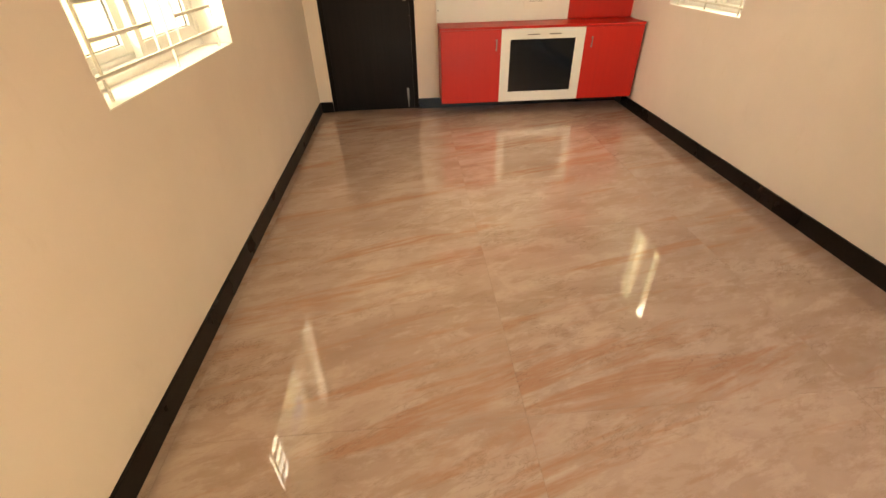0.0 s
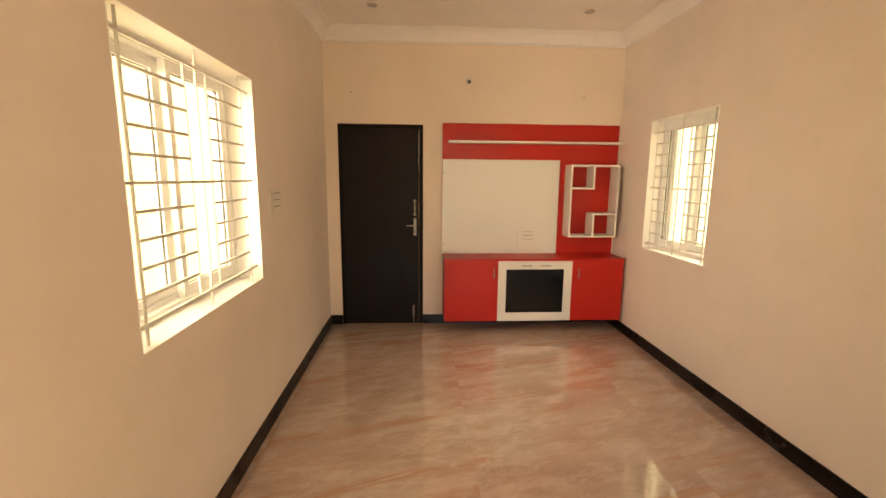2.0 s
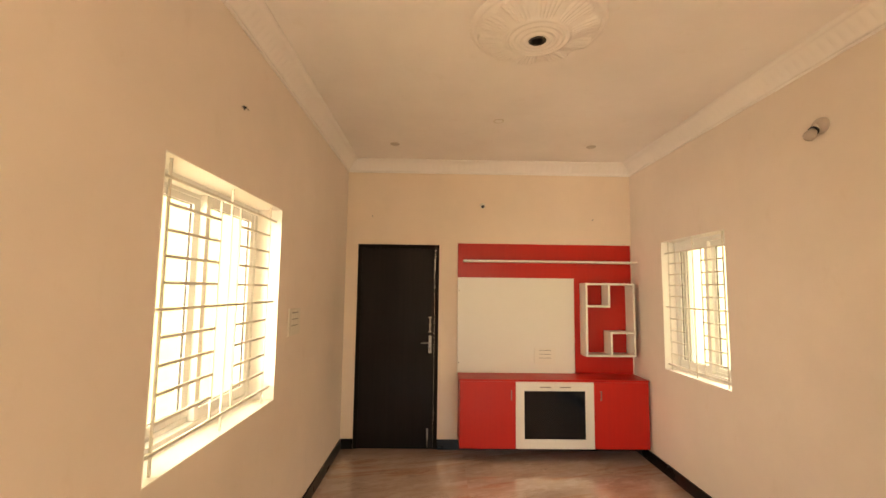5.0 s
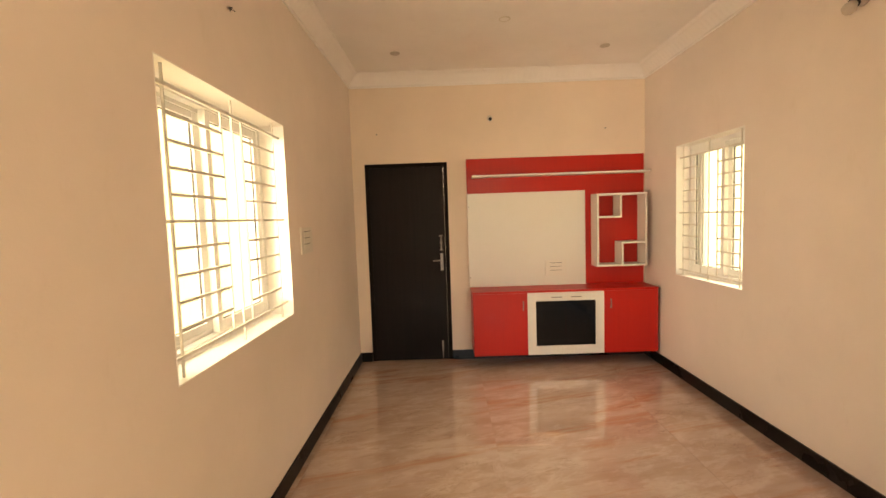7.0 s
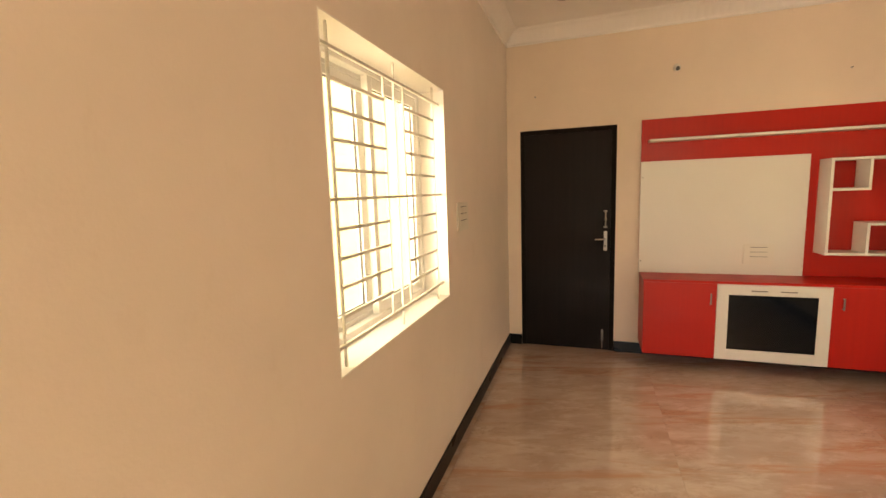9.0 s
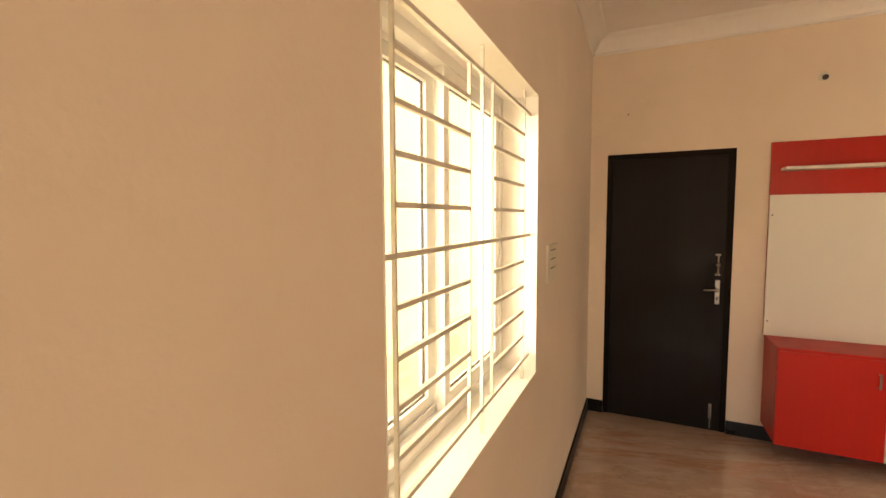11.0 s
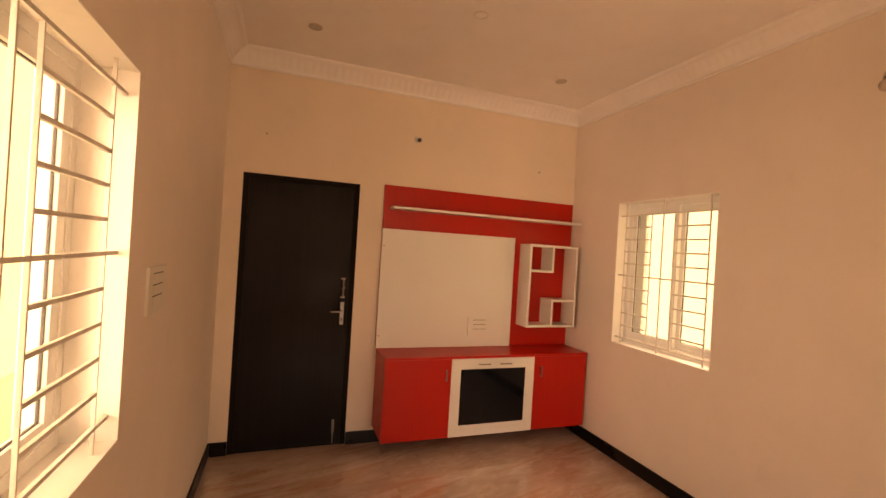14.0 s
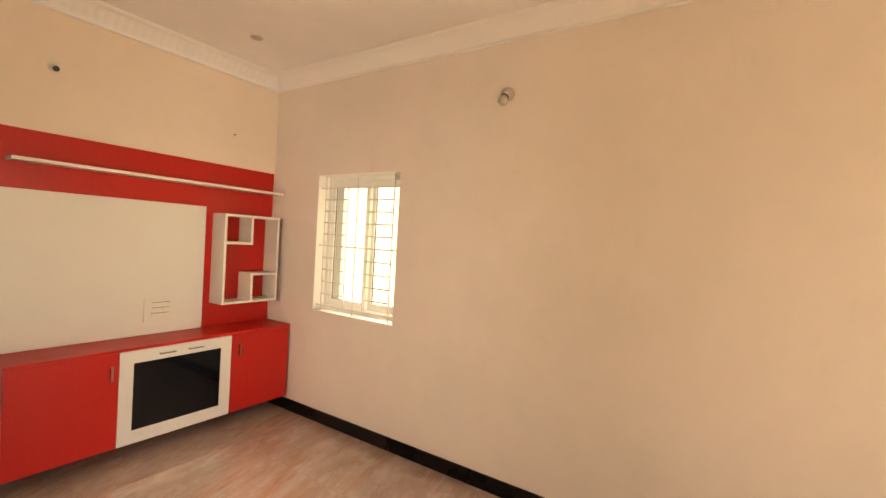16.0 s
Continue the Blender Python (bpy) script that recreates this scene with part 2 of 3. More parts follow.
def thing(name, at, label, category, group=""):
    ob = new(name)
    ob.location = at
    ob.empty_display_size = 0.05
    bpy.context.view_layer.update()
    return tagged(ob, label, category, group)


# ---- the room ----
WY0, WY1, WZ0, WZ1 = -3.094, -1.930, 0.957, 2.105
EY0, EY1, EZ0, EZ1 = -1.508, -0.613, 0.932, 2.092
DX0, DX1, DH = 0.127, 0.989, 2.10
T = WALL_T

structure("wall_west", boxes((-T, 0, ROOM_S - T, WY0, 0, 3.2), (-T, 0, WY1, T, 0, 3.2), (-T, 0, WY0, WY1, 0, WZ0), (-T, 0, WY0, WY1, WZ1, 3.2)), WALL, "peach cream painted plaster wall with a grilled window", "wall")
structure("wall_east", boxes((ROOM_W, ROOM_W + T, ROOM_S - T, EY0, 0, 3.2), (ROOM_W, ROOM_W + T, EY1, T, 0, 3.2), (ROOM_W, ROOM_W + T, EY0, EY1, 0, EZ0), (ROOM_W, ROOM_W + T, EY0, EY1, EZ1, 3.2)), WALL, "peach cream painted plaster wall with a small grilled window", "wall")
structure("wall_north", boxes((0, DX0, 0, T, 0, 3.2), (DX1, ROOM_W, 0, T, 0, 3.2), (DX0, DX1, 0, T, DH, 3.2)), NORTH, "warm cream painted plaster wall behind the television unit", "wall")
# Unseen wall with an added opening that lets the south fill lamp in.
structure("wall_south", boxes((0, 0.7, ROOM_S - T, ROOM_S, 0, 3.2), (2.7, ROOM_W, ROOM_S - T, ROOM_S, 0, 3.2), (0.7, 2.7, ROOM_S - T, ROOM_S, 2.4, 3.2)), WALL, "plain peach cream painted plaster wall closing the unseen south end, with an added lamp opening", "wall")
structure("ceiling", boxes((-T, ROOM_W + T, ROOM_S - T, T, CEIL, CEIL + 0.15)), CEILING, "smooth off-white painted ceiling", "ceiling")
floor = structure("floor", boxes((-T, ROOM_W + T, ROOM_S - T, T, -0.15, -0.0035)), SCREED, "glossy peach marble tile floor with rust veins", "floor")
structure("closing_wall", boxes((DX0 - 0.1, DX1 + 0.1, T + 0.9, T + 1.0, -0.1, 2.6)), WALL, "plain wall behind the closed door", "wall")


def lining(name, wall_x, out, y0, y1, z0, z1):
    """The white painted inner faces of a window opening, 4 mm thick, with softly rounded arrises."""
    e = 0.005
    a, b = sorted((wall_x - 0.001 * out, wall_x + out * (T - 0.002)))
    return structure(name, boxes((a, b, y0, y1, z0, z0 + e), (a, b, y0, y1, z1 - e, z1), (a, b, y0, y0 + e, z0 + e, z1 - e), (a, b, y1 - e, y1, z0 + e, z1 - e), bevel=0.0012), REVEAL, "white painted window reveal", "window reveal")


lining("trim_window_west", 0, -1, WY0, WY1, WZ0, WZ1)
lining("trim_window_east", ROOM_W, 1, EY0, EY1, EZ0, EZ1)

# skirting
SK = 0.10
for nm, s in (("baseboard_west", (0, 0.013, ROOM_S, 0, 0, SK)), ("baseboard_east", (ROOM_W - 0.013, ROOM_W, ROOM_S, 0, 0, SK)),
              ("baseboard_north_west", (0.013, DX0, -0.013, 0, 0, SK)), ("baseboard_north_east", (DX1, ROOM_W - 0.013, -0.013, 0, 0, SK)),
              ("baseboard_south_west", (0.013, 0.7, ROOM_S, ROOM_S + 0.013, 0, SK)), ("baseboard_south_east", (2.7, ROOM_W - 0.013, ROOM_S, ROOM_S + 0.013, 0, SK))):
    structure(nm, boxes(s, bevel=0.002), SKIRT, "polished black granite skirting", "skirting")


def cornice(name, start, along, inward, length):
    """Plaster cornice: a lipped cove with a row of small leaves."""
    prof = [(0.000, -0.125), (0.014, -0.125), (0.016, -0.116), (0.010, -0.111), (0.012, -0.100), (0.018, -0.088), (0.028, -0.074), (0.038, -0.062), (0.047, -0.051), (0.058, -0.040), (0.070, -0.031), (0.082, -0.024), (0.090, -0.020), (0.100, -0.020), (0.104, -0.014), (0.112, -0.012), (0.114, 0.0)]
    start, along, inward = Vector(start), Vector(along), Vector(inward)
    n = int(length / 0.0075)
    bm = bmesh.new()
    grid = []
    for i in range(n + 1):
        s = length * i / n
        ph = (s / 0.056) % 1.0
        row = []
        for k, (d, z) in enumerate(prof):
            lift = 0.0
            if 5 <= k <= 10:
                u = (k - 5) / 5
                half = 0.44 * math.sin(math.pi * (0.18 + 0.74 * u)) ** 0.7
                e = abs(ph - 0.5) / max(half, 0.05)
                if e < 1:
                    lift = 0.0048 * (1 - e * e) ** 0.5 * (0.5 + 0.5 * math.sin(math.pi * u)) * (0.75 + 0.25 * math.cos(e * 9))
            row.append(bm.verts.new(start + along * s + inward * (d + lift * 0.7) + Vector((0, 0, z - lift * 0.7))))
        grid.append(row)
    for p, q in zip(grid, grid[1:]):
        for k in range(len(prof) - 1):
            bm.faces.new((p[k], q[k], q[k + 1], p[k + 1]))
    bmesh.ops.recalc_face_normals(bm, faces=bm.faces)
    return structure(name, bm, PLASTER, "moulded white plaster cornice with leaf relief", "cornice", smooth=True)


cornice("trim_cornice_north", (0, 0, CEIL), (1, 0, 0), (0, -1, 0), ROOM_W)
cornice("trim_cornice_west", (0, 0, CEIL), (0, -1, 0), (1, 0, 0), -ROOM_S)
cornice("trim_cornice_east", (ROOM_W, 0, CEIL), (0, -1, 0), (-1, 0, 0), -ROOM_S)
cornice("trim_cornice_south", (0, ROOM_S, CEIL), (1, 0, 0), (0, 1, 0), ROOM_W)

# outside
structure("ground", boxes((-3000, 3000, -3000, 3000, -0.75, -0.45)), GROUND, "dry sandy yellow-brown ground outside", "ground")
structure("neighbour_wall_west", boxes((-3.4, -3.0, -14, 8, -0.45, 9.5)), BLOCKS, "pale cream painted block wall of the next house", "wall")
structure("plinth", boxes((-T, ROOM_W + T, ROOM_S - T, T, -0.45, -0.15)), GROUND, "grey cement plinth under the house", "plinth")

# Unseen slab added so its overhang blocks direct sun at the small window.
structure("roof", boxes((-T, ROOM_W + T + 0.5, ROOM_S - T, T, CEIL + 0.151, CEIL + 0.27)), REVEAL, "added unseen slab whose overhang keeps sun off the small window", "roof")


def backdrop(name, x, colour):
    """A plain glowing panel standing in for the bright view behind the small window."""
    m = bpy.data.materials.new(name)
    m.use_nodes = True
    nt = m.node_tree
    nt.nodes.remove(nt.nodes["Principled BSDF"])
    e = nt.nodes.new("ShaderNodeEmission")
    e.inputs["Color"].default_value = (*colour, 1)
    nt.links.new(e.outputs[0], nt.nodes["Material Output"].inputs["Surface"])
    return structure(name, boxes((x, x + 0.2, -25, 40, -0.449, 14)), m, "plain glowing panel standing in for the bright view outdoors", "sky")


backdrop("backdrop", ROOM_W + 3.2, (0.80, 0.77, 0.50))


# ---- windows ----
def window(name, wall_x, out, y0, y1, z0, z1, deep, shift, north_inside, label, s=0.058, post=None):
    """A two-track sliding window near the outer face of the wall. out: -1 or 1, the way outdoors along x.
    deep: from the inner wall face to the frame. shift: the middle of the two sashes, off the window's middle."""
    e = 0.005
    y0, y1, z0, z1 = y0 + e, y1 - e, z0 + e, z1 - e
    w = tagged(new(name), label, "window", kind="structure")
    w.location = (wall_x + out * (deep + 0.045), (y0 + y1) / 2, z0)
    bpy.context.view_layer.update()

    def span(d0, d1):
        return tuple(sorted((wall_x + out * (deep + d0), wall_x + out * (deep + d1))))

    a, b = span(0, 0.090)
    f = 0.036
    bm = boxes((a, b, y0, y0 + f, z0, z1), (a, b, y1 - f, y1, z0, z1), (a, b, y0 + f, y1 - f, z0, z0 + 0.042), (a, b, y0 + f, y1 - f, z1 - f, z1), bevel=0.003)
    p, q = span(0.041, 0.047)
    box(bm, p, q, y0 + f, y1 - f, z0 + 0.042, z0 + 0.062)
    box(bm, p, q, y0 + f, y1 - f, z1 - f - 0.018, z1 - f)
    part("window_frame", bm, UPVC, w, "white frame with two sliding tracks")
    mid = (y0 + y1) / 2 + shift
    r = 0.060
    outer, inner = (0.051, 0.083), (0.005, 0.037)
    south, north = (outer, inner) if north_inside else (inner, outer)
    for (p0, p1, e1, e0), (d0, d1) in (((y0 + f - 0.012, mid + 0.022, s, s), south), ((mid - 0.010, y1 - f + 0.012, s, 0.040), north)):
        za, zb = z0 + 0.036, z1 - f + 0.010
        c, d = span(d0, d1)
        sash = part("sash", boxes((c, d, p0, p0 + e0, za, zb), (c, d, p1 - e1, p1, za, zb), (c, d, p0 + e0, p1 - e1, za, za + r), (c, d, p0 + e0, p1 - e1, zb - r, zb), bevel=0.003), UPVC, w, "white sliding sash")
        g = 0.003
        c1, d1x = span((d0 + d1) / 2 - 0.004, (d0 + d1) / 2 + 0.004)
        part("gasket", boxes((c1, d1x, p0 + e0, p0 + e0 + g, za + r, zb - r), (c1, d1x, p1 - e1 - g, p1 - e1, za + r, zb - r), (c1, d1x, p0 + e0 + g, p1 - e1 - g, za + r, za + r + g), (c1, d1x, p0 + e0 + g, p1 - e1 - g, zb - r - g, zb - r)), GASKET, sash, "thin grey rubber gasket")
        c2, d2 = span((d0 + d1) / 2 - 0.0025, (d0 + d1) / 2 + 0.0025)
        pane = part("pane", boxes((c2, d2, p0 + e0 + g, p1 - e1 - g, za + r + g, zb - r - g)), GLASS, sash, "clear glass")
        pane.visible_shadow = False
    if post:
        # Added upright that fills the grey-striped band beside the north stile.
        c, d = span(0.051, 0.083)
        part("added_upright", boxes((c, d, *post, z0 + 0.062, z1 - f - 0.018), bevel=0.003), UPVC, w, "added white upright beside the north stile")
    for k in range(5):
        zk = z0 + (z1 - z0) * (0.20 + 0.15 * k)
        c, d = span(0.0035, 0.0045)
        part("screw_cover", boxes((c, d, mid + 0.004, mid + 0.014, zk - 0.008, zk + 0.008)), PLATE, w, "small white plastic screw cover")
    return w


window("window_1", 0, -1, WY0, WY1, WZ0, WZ1, 0.146, 0.004, True, "white two-track sliding window, closed, bright daylight behind")
window("window_2", ROOM_W, 1, EY0, EY1, EZ0, EZ1, 0.118, -0.030, True, "small white two-track sliding window, closed, bright daylight behind", 0.052, (-0.750, -0.660))


def grille(name, x, y0, y1, z0, z1, verts, inner, bars, rungs, label):
    """Painted steel bars: uprights fixed in sill and head, rails fixed in the jambs, and short rungs in both bays."""
    g = thing(name, (x, (y0 + y1) / 2, z0), label, "window grille", "window grilles")
    a, c, n = verts
    for y in verts:
        part("upright", boxes((x - 0.005, x + 0.005, y - 0.0034, y + 0.0034, z0, z1), bevel=0.001), IRON, g)
    for y in inner:
        part("inner_upright", boxes((x - 0.005, x + 0.005, y - 0.0032, y + 0.0032, bars[0], bars[2]), bevel=0.001), IRON, g)
    for z in bars:
        part("rail", boxes((x - 0.0058, x + 0.0058, y0, y1, z - 0.0058, z + 0.0058), bevel=0.0015), IRON, g)
    for z in bars:
        for y, way in ((y0, 1), (y1, -1)):
            prof = [(0, 0.0035), (0.010, 0.0035), (0.018, 0.002), (0.024, 0.0), (0, 0.0)]
            part("plaster_patch", lathe(prof, 18, pose(x, y, z, -90 * way)), REVEAL, g, "rough round plaster patch")
    for lo, hi in ((a, inner[0]), (inner[1], n)):
        for z in rungs:
            part("rung", boxes((x - 0.0056, x + 0.0056, lo, hi, z - 0.0058, z + 0.0058), bevel=0.0012), IRON, g)
    return g


BARS = (1.038, 1.540, 2.027)
RUNGS = [BARS[0] + (BARS[1] - BARS[0]) * k / 5 for k in range(1, 5)] + [BARS[1] + (BARS[2] - BARS[1]) * k / 5 for k in range(1, 5)]
grille("window_grille", -0.033, WY0, WY1, WZ0 + 0.005, WZ1 - 0.005, (-3.005, -2.510, -2.030), (-2.612, -2.416), BARS, RUNGS, "white painted steel bar grille in the wide window opening")
BARS_E = (0.983, 1.494, 1.982)
RUNGS_E = [BARS_E[0] + (BARS_E[1] - BARS_E[0]) * k / 5 for k in range(1, 5)] + [BARS_E[1] + (BARS_E[2] - BARS_E[1]) * k / 5 for k in range(1, 5)]
grille("window_grille", ROOM_W + 0.033, EY0, EY1, EZ0 + 0.005, EZ1 - 0.005, (-1.430, -1.048, -0.676), (-1.160, -0.942), BARS_E, RUNGS_E, "white painted steel bar grille in the small window opening")

# ---- door ----
door = tagged(new("door_1"), "dark brown flush door, closed, beside the red television unit", "door", kind="structure")
door.location = ((DX0 + DX1) / 2, 0.05, 0)
bpy.context.view_layer.update()
FY0, FY1, FW = 0.004, 0.125, 0.042
part("door_frame", boxes((DX0, DX0 + FW, FY0, FY1, 0, DH), (DX1 - FW, DX1, FY0, FY1, 0, DH), (DX0 + FW, DX1 - FW, FY0, FY1, DH - FW, DH), bevel=0.0006), FRAME_BLACK, door, "dark painted wooden frame")
leaf = part("door_leaf", boxes((DX0 + FW + 0.001, DX1 - FW - 0.001, FY0 + 0.0015, FY0 + 0.042, 0.003, DH - FW - 0.001), bevel=0.0006), DOOR_BLACK, door, "dark brown laminate leaf")
LY = FY0 + 0.0015
bm = boxes((0.889, 0.919, LY - 0.007, LY, 0.965, 1.145), bevel=0.003)
handle = part("door_handle", bm, STEEL, door, "brushed steel lever handle on a long plate")
bm = bmesh.new()
rod(bm, (0.902, LY - 0.006, 1.075), (0.902, LY - 0.050, 1.075), 0.010)
rod(bm, (0.908, LY - 0.046, 1.075), (0.812, LY - 0.048, 1.072), 0.0085, 16, 0.0065)
part("lever", bm, STEEL, handle, smooth=False)
part("keyhole", boxes((0.898, 0.906, LY - 0.0085, LY - 0.007, 0.995, 1.020), bevel=0.0005), DARK, handle, "dark key slot")
latch = part("pull_handle", boxes((0.884, 0.918, LY - 0.012, LY, 1.178, 1.192), (0.884, 0.918, LY - 0.012, LY, 1.325, 1.339), bevel=0.003), STEEL, door, "small steel grip above the lever")
bm = bmesh.new()
rod(bm, (0.902, LY - 0.016, 1.185), (0.902, LY - 0.016, 1.332), 0.0065)
part("grip", bm, STEEL, latch)
part("knob", lathe([(0, 0), (0.012, 0), (0.014, 0.006), (0.012, 0.014), (0, 0.016)], 20, pose(0.902, LY - 0.020, 1.26, 90)), STEEL, latch, smooth=True)
bolt = part("tower_bolt", boxes((0.877, 0.897, LY - 0.004, LY, 0.095, 0.205), bevel=0.001), STEEL, door, "small steel tower bolt near the floor")
bm = bmesh.new()
rod(bm, (0.887, LY - 0.009, 0.02), (0.887, LY - 0.009, 0.19), 0.005)
rod(bm, (0.887, LY - 0.009, 0.15), (0.887, LY - 0.030, 0.15), 0.004)
part("bolt_rod", bm, STEEL, bolt)

# ---- television wall unit ----
unit = thing("television_unit", (2.1, 0, 0.136), "red laminate television unit with black glass doors, hung above black skirting", "television unit")
CX0, CX1, CF, CB, CT = 1.199, 3.019, -0.335, -0.003, 0.757
part("carcass", boxes((CX0, CX0 + 0.018, CF, CB, CB + 0.142, CT), (CX1 - 0.018, CX1, CF, CB, CB + 0.142, CT), (CX0 + 0.018, CX1 - 0.018, CF, CB, 0.139, 0.157),
                      (1.730, 1.746, CF, CB, 0.157, CT), (2.480, 2.496, CF, CB, 0.157, CT), (CX0 + 0.018, CX1 - 0.018, CB - 0.009, CB, 0.157, CT), bevel=0.0008), RED, unit)
part("top", boxes((CX0 - 0.004, CX1 + 0.004, -0.362, -0.003, CT, CT + 0.020), bevel=0.0015), RED, unit, "red laminate top board")
part("back_panel", boxes((1.187, 3.028, -0.020, -0.002, CT + 0.021, 2.118), bevel=0.001), RED, unit, "tall red laminate back panel")
wp = part("screen_panel", boxes((1.186, 2.411, -0.040, -0.021, CT + 0.021, 1.758), bevel=0.0012), WHITE, unit, "white laminate panel for a television")
part("screw_cover", lathe([(0, 0), (0.006, 0), (0.005, 0.002), (0, 0.0025)], 12, pose(1.203, -0.040, 1.62, 90)), STEEL, wp)
part("screw_cover", lathe([(0, 0), (0.006, 0), (0.005, 0.002), (0, 0.0025)], 12, pose(1.203, -0.040, 0.88, 90)), STEEL, wp)
part("ledge", boxes((1.242, 3.047, -0.150, -0.0205, 1.918, 1.938), bevel=0.0015), WHITE, unit, "long thin white display ledge")

D0, D1 = -0.356, -0.337
dl = part("door", boxes((CX0 + 0.001, 1.735, D0, D1, 0.136, CT - 0.003), bevel=0.0012), RED, unit, "red laminate cabinet door")
dr = part("door", boxes((2.490, CX1 - 0.001, D0, D1, 0.136, CT - 0.003), bevel=0.0012), RED, unit, "red laminate cabinet door")
for d, x in ((dl, 1.692), (dr, 2.551)):
    bm = boxes((x - 0.005, x + 0.005, D0 - 0.024, D0 - 0.016, 0.586, 0.678), bevel=0.002)
    box(bm, x - 0.004, x + 0.004, D0 - 0.018, D0, 0.590, 0.598)
    box(bm, x - 0.004, x + 0.004, D0 - 0.018, D0, 0.666, 0.674)
    part("handle", bm, STEEL, d, "slim steel bar handle")
for x0, x1, gx0, gx1, hx in ((1.737, 2.1120, 1.818, 2.1120, 2.018), (2.1128, 2.488, 2.1128, 2.405, 2.210)):
    z0, z1 = 0.135, CT - 0.003
    spans = [(x0, x1, D0, D1, z0, 0.222), (x0, x1, D0, D1, 0.670, z1)]
    spans.append((x0, gx0, D0, D1, 0.222, 0.670) if gx0 > x0 else (gx1, x1, D0, D1, 0.222, 0.670))
    gd = part("glazed_door", boxes(*spans), WHITE, unit, "white framed cabinet door with black glass")
    part("glass", boxes((gx0, gx1, D0 + 0.005, D0 + 0.009, 0.222, 0.670)), TVGLASS, gd, "black glass")
    bm = boxes((hx - 0.052, hx + 0.052, D0 - 0.022, D0 - 0.013, 0.705, 0.714), bevel=0.002)
    box(bm, hx - 0.048, hx - 0.040, D0 - 0.015, D0, 0.706, 0.713)
    box(bm, hx + 0.040, hx + 0.048, D0 - 0.015, D0, 0.706, 0.713)
    part("handle", bm, STEEL, gd, "slim steel bar handle")

shelf = thing("box_shelf", (2.725, -0.02, 0.974), "empty white laminate box shelf fixed on the red panel", "wall shelf")
SX0, SX1, SZ0, SZ1, SF, SB, ST = 2.477, 2.980, 0.974, 1.711, -0.205, -0.0205, 0.019
part("side", boxes((SX0, SX0 + ST, SF, SB, SZ0, SZ1), bevel=0.001), WHITE, shelf)
part("side", boxes((SX1 - ST, SX1, SF, SB, SZ0, SZ1), bevel=0.001), WHITE, shelf)
part("top", boxes((SX0 + ST, SX1 - ST, SF, SB, SZ1 - ST, SZ1), bevel=0.001), WHITE, shelf)
part("bottom", boxes((SX0 + ST, SX1 - ST, SF, SB, SZ0, SZ0 + ST), bevel=0.001), WHITE, shelf)
part("divider", boxes((2.708, 2.727, SF, SB, 1.484, SZ1 - ST), bevel=0.001), WHITE, shelf)
part("niche_board", boxes((SX0 + ST, 2.727, SF, SB, 1.465, 1.484), bevel=0.001), WHITE, shelf)
part("divider", boxes((2.724, 2.743, SF, SB, SZ0 + ST, 1.203), bevel=0.001), WHITE, shelf)
part("niche_board", boxes((2.724, SX1 - ST, SF, SB, 1.203, 1.222), bevel=0.001), WHITE, shelf)


# ---- electrical fittings ----
def switch_board(name, m, w, h, rows, label):
    """A modular plate seen flat in its own xz plane, facing -y."""
    s = thing(name, (0, 0, 0), label, "switch board")
    part("plate", boxes((-w / 2, w / 2, -0.011, 0, -h / 2, h / 2), bevel=0.0025), PLATE, s, "white plastic cover plate")
    inner_w = w * 0.56
    rh = h * 0.72 / rows
    for r in range(rows):
        zc = h * 0.36 - rh * (r + 0.5)
        part("slot", boxes((-inner_w / 2, inner_w / 2, -0.0118, -0.0111, zc + rh * 0.42, zc + rh * 0.5)), DARK, s, "dark gap above the switches")
        for k in range(3):
            x = (k - 1) * inner_w / 3
            part("switch", boxes((x - inner_w / 6 + 0.001, x + inner_w / 6 - 0.001, -0.0140, -0.0111, zc - rh * 0.42, zc + rh * 0.38), bevel=0.0018), PLATE, s, "white rocker switch")
    s.matrix_world = m
    return s


switch_board("switch_board", pose(2.097, -0.0405, 0.955), 0.218, 0.165, 3, "white modular socket plate on the white screen panel")
switch_board("switch_board", pose(0.0005, -1.633, 1.398, 0, 0, 90), 0.225, 0.175, 3, "white modular switch plate on the wall beside the window")

hold = thing("lamp_holder", (1.447, 0, 2.52), "white angled bulb holder without a bulb, high on the wall", "lamp holder")
bm = lathe([(0, 0), (0.030, 0), (0.030, 0.006), (0.020, 0.012), (0, 0.012)], 24, pose(1.447, 0, 2.532, 90))
part("base", bm, PLATE, hold, smooth=False)
bm = lathe([(0.012, 0.030), (0.014, 0), (0.0185, 0), (0.021, 0.03), (0.023, 0.048), (0.018, 0.048), (0.016, 0.02), (0.012, 0.018)], 24, pose(1.447, -0.006, 2.530, 112))
part("socket", bm, PLATE, hold, smooth=False)
part("socket_core", lathe([(0, 0.040), (0.0175, 0.040), (0.0175, 0.046), (0, 0.046)], 20, pose(1.447, -0.006, 2.530, 112)), BLACK_RING, hold, "black socket core")

lamp = thing("wall_lamp", (ROOM_W, -2.345, 2.53), "white wall bulb holder with a dull frosted bulb, switched off", "wall lamp")
part("base", lathe([(0, 0), (0.045, 0), (0.045, 0.010), (0.038, 0.028), (0.026, 0.040), (0, 0.043)], 28, pose(ROOM_W, -2.345, 2.540, 0, -90)), BULB, lamp, "white plastic wall base", True)
AX = look((ROOM_W - 0.022, -2.345, 2.542), (ROOM_W - 0.11, -2.350, 2.445)) @ pose(0, 0, 0, 180)
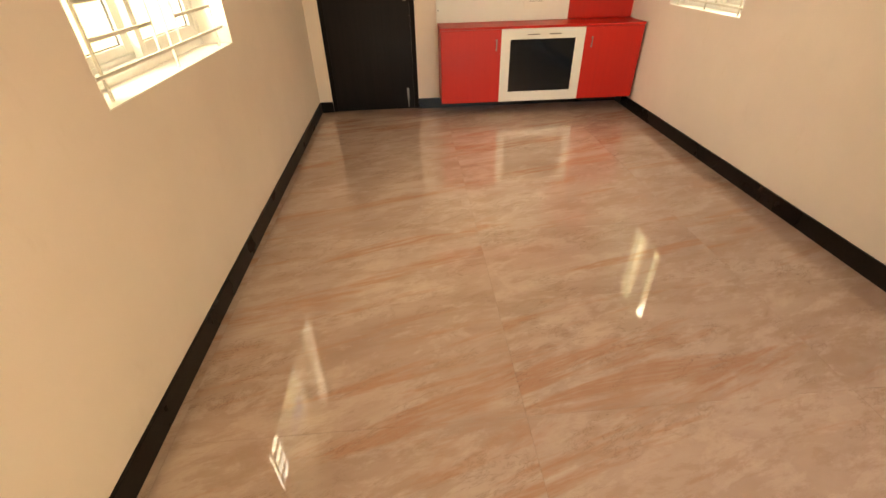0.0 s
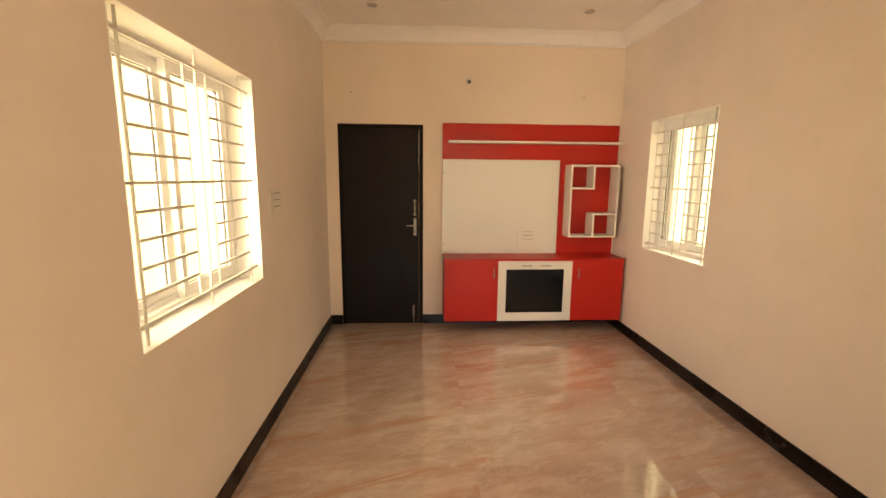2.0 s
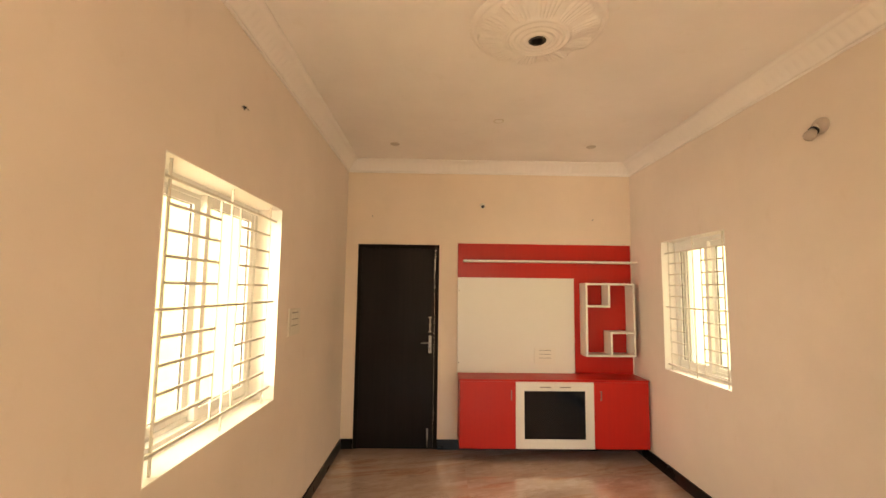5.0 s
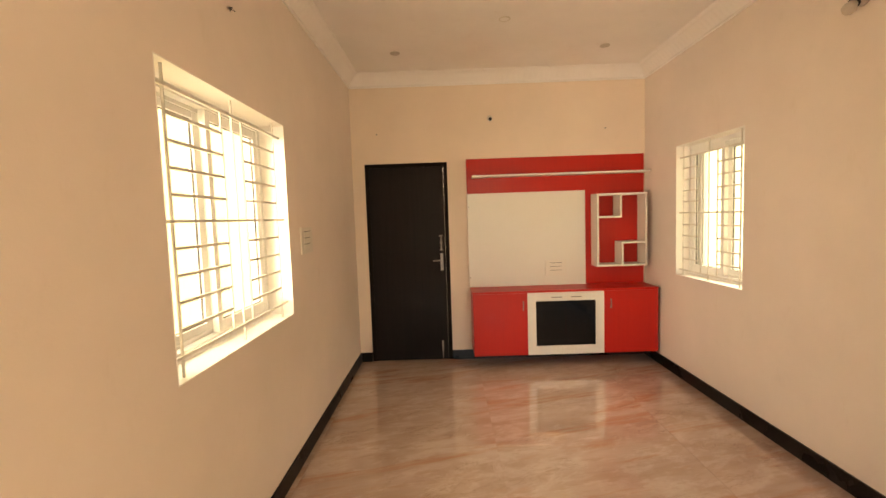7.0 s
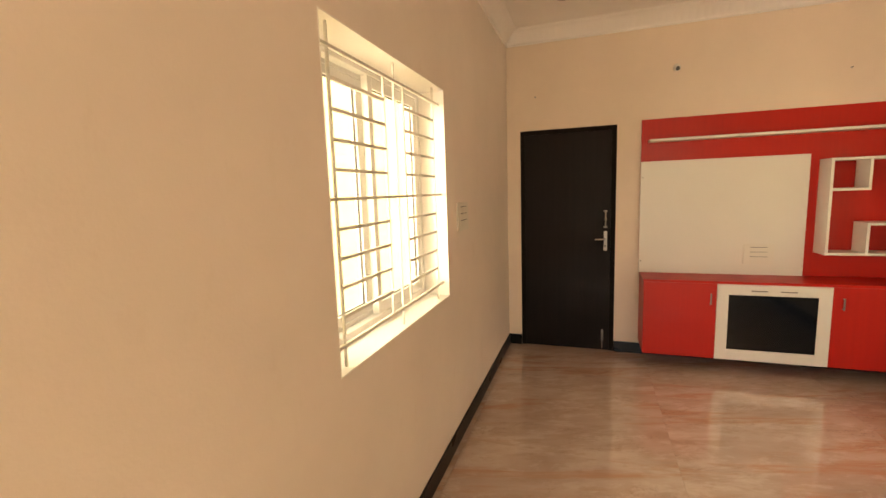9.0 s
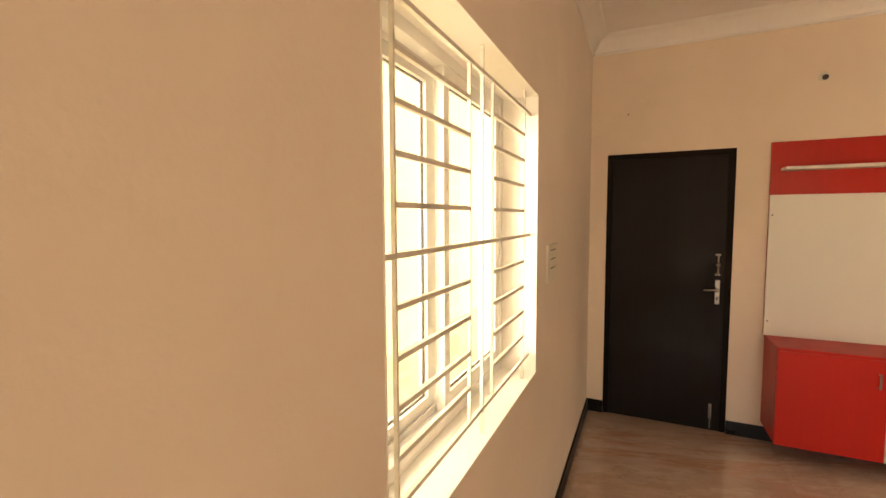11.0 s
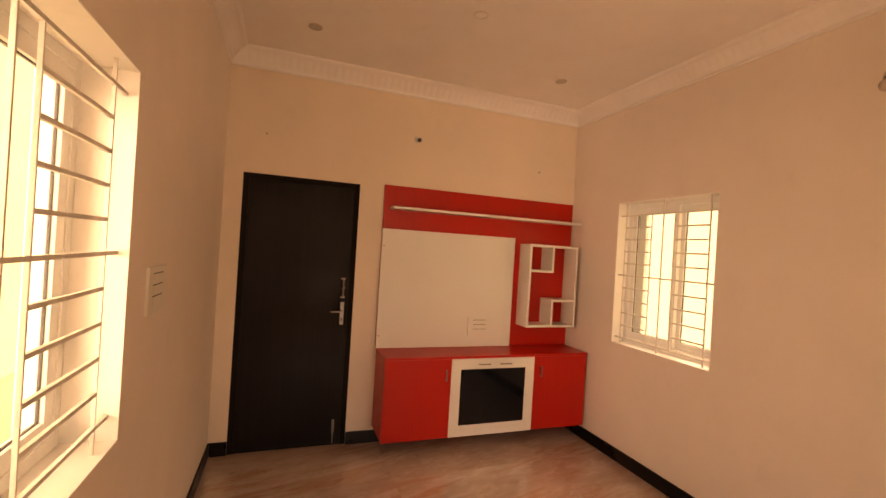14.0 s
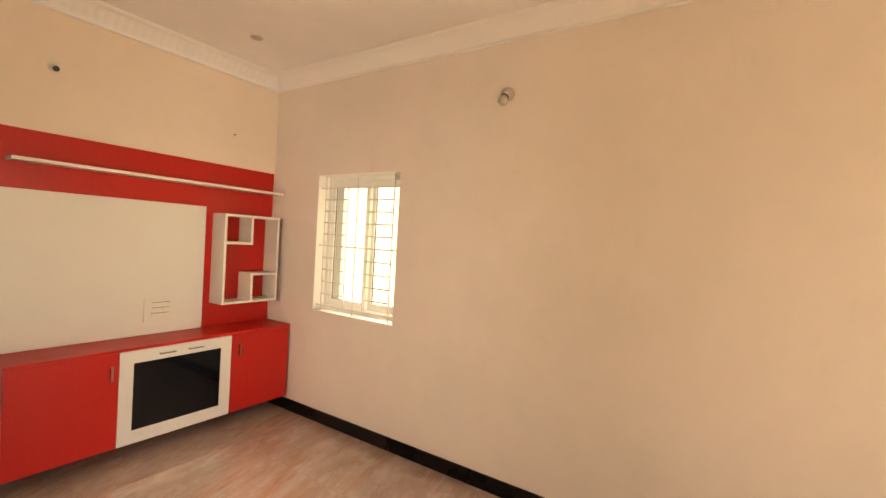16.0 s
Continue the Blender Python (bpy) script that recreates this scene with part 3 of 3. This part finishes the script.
part("holder", lathe([(0, 0), (0.019, 0), (0.021, 0.028), (0.0235, 0.030), (0.0235, 0.036), (0, 0.036)], 24, AX), PLATE, lamp)
part("ring", lathe([(0.0, 0.0365), (0.025, 0.0365), (0.026, 0.047), (0, 0.047)], 24, AX), BLACK_RING, lamp, "black bakelite ring")
part("bulb", lathe([(0, 0.0475), (0.020, 0.0475), (0.023, 0.058), (0.028, 0.070), (0.030, 0.082), (0.028, 0.094), (0.020, 0.104), (0.010, 0.109), (0, 0.110)], 28, AX), BULB, lamp, "frosted bulb", True)

sc = thing("wall_hook", (0.270, 0, 2.402), "small dark rusty screw end stuck in the painted wall", "screw", "screws in the wall")
part("plug", lathe([(0, 0), (0.008, 0), (0.008, 0.003), (0, 0.003)], 12, pose(0.270, 0, 2.402, 90)), SPOT, sc)
bm = bmesh.new()
rod(bm, (0.270, -0.003, 2.402), (0.270, -0.022, 2.402), 0.003, 10)
part("pin", bm, DARK, sc)
copy_thing(sc, pose(2.637, 0, 2.391))
sc2 = copy_thing(sc, pose(0, -2.540, 2.500, 0, 0, 90))
wb = thing("wiring_hole", (0, -2.520, 2.505), "small dark wiring hole with a loose wire end", "wiring hole")
part("box_rim", lathe([(0.010, 0), (0.013, 0), (0.013, 0.002), (0.010, 0.002), (0.010, 0)], 16, pose(0, -2.520, 2.505, 0, 90)), SPOT, wb)
part("hole", lathe([(0, 0.0004), (0.010, 0.0004), (0.010, 0.0012), (0, 0.0012)], 16, pose(0, -2.520, 2.505, 0, 90)), DARK, wb)
bm = bmesh.new()
rod(bm, (0.001, -2.520, 2.507), (0.022, -2.515, 2.495), 0.0018, 8)
part("wire", bm, DARK, wb)

for x, y in ((0.551, -0.588), (2.420, -0.597), (1.450, -1.188)):
    d = thing("downlight", (x, y, CEIL), "round grey recessed downlight, switched off", "ceiling light", "ceiling downlights")
    part("rim", lathe([(0.034, 0), (0.044, 0), (0.044, -0.004), (0.036, -0.006), (0.034, 0)], 32, pose(x, y, CEIL)), PLATE if y < -1 else SPOT, d)
    part("diffuser", lathe([(0, -0.001), (0.034, -0.001), (0.034, -0.003), (0, -0.004)], 32, pose(x, y, CEIL)), PLASTER if y < -1 else SPOT, d)


# ---- ceiling rose ----
def rose(at, radius):
    """A moulded disc: stepped rings round the middle and ten fluted shells towards a plain rim."""
    r = thing("ceiling_rose", at, "moulded white plaster ceiling rose with shells and a dark fan hole", "ceiling rose")
    bm = bmesh.new()
    na, rows = 288, 56
    grid = []
    for k in range(rows + 1):
        u = 0.13 + (1 - 0.13) * k / rows
        ring = []
        for i in range(na):
            a = 2 * math.pi * i / na
            if u < 0.50:
                h = 0.076 - 0.016 * (u / 0.5) ** 2 + 0.006 * math.sin((u - 0.13) * 34) ** 2
            elif u < 0.90:
                v = (u - 0.50) / 0.40
                ph = (a * 10 / (2 * math.pi)) % 1 - 0.5
                width = 0.30 + 0.19 * v
                e = abs(ph) / width
                h = 0.058 - 0.038 * v ** 0.8
                if e < 1 and v < 0.80 + 0.2 * (1 - e * e):
                    h += 0.014 * (1 - e ** 3) * (0.25 + 0.75 * v) + 0.003 * math.cos(ph * 2 * math.pi * 7)
            else:
                h = 0.018 - 0.014 * ((u - 0.90) / 0.10) ** 2 + 0.004 * math.sin((u - 0.9) / 0.1 * math.pi)
            if k == rows:
                h = 0.0
            ring.append(bm.verts.new((radius * u * math.cos(a), radius * u * math.sin(a), -h)))
        grid.append(ring)
    for p, q in zip(grid, grid[1:]):
        for i in range(na):
            bm.faces.new((p[i], q[i], q[(i + 1) % na], p[(i + 1) % na]))
    bmesh.ops.recalc_face_normals(bm, faces=bm.faces)
    bm.transform(pose(*at))
    part("moulding", bm, PLASTER, r, smooth=True)
    part("hook_box", lathe([(0, -0.050), (0.026, -0.050), (0.030, -0.076), (0.040, -0.078), (0.046, -0.074), (0.046, -0.002)], 32, pose(*at)), BLACK_RING, r, "open black fan hook box")
    return r


rose((1.470, -2.452, CEIL), 0.352)

# ---- floor tiles ----
TW, TL, GAP = 1.2, 0.6, 0.0008
tile_meshes = {}


def tile_mesh(w, l):
    key = (round(w, 3), round(l, 3))
    if key not in tile_meshes:
        bm = boxes((-w / 2, w / 2, -l / 2, l / 2, -0.003, 0), bevel=0.0)
        me = bpy.data.meshes.new("tile")
        bm.to_mesh(me)
        bm.free()
        me.materials.append(TILE)
        tile_meshes[key] = me
    return tile_meshes[key]


xs = [0.0, 0.045, 1.245, 2.445, ROOM_W]
y = 0.0
while y > ROOM_S + 0.01:
    yn = max(y - TL, ROOM_S)
    for x0, x1 in zip(xs, xs[1:]):
        t = new("tile", tile_mesh(x1 - x0 - GAP, y - yn - GAP))
        t.location = ((x0 + x1) / 2, (y + yn) / 2, 0)
        t.parent = floor
    y = yn
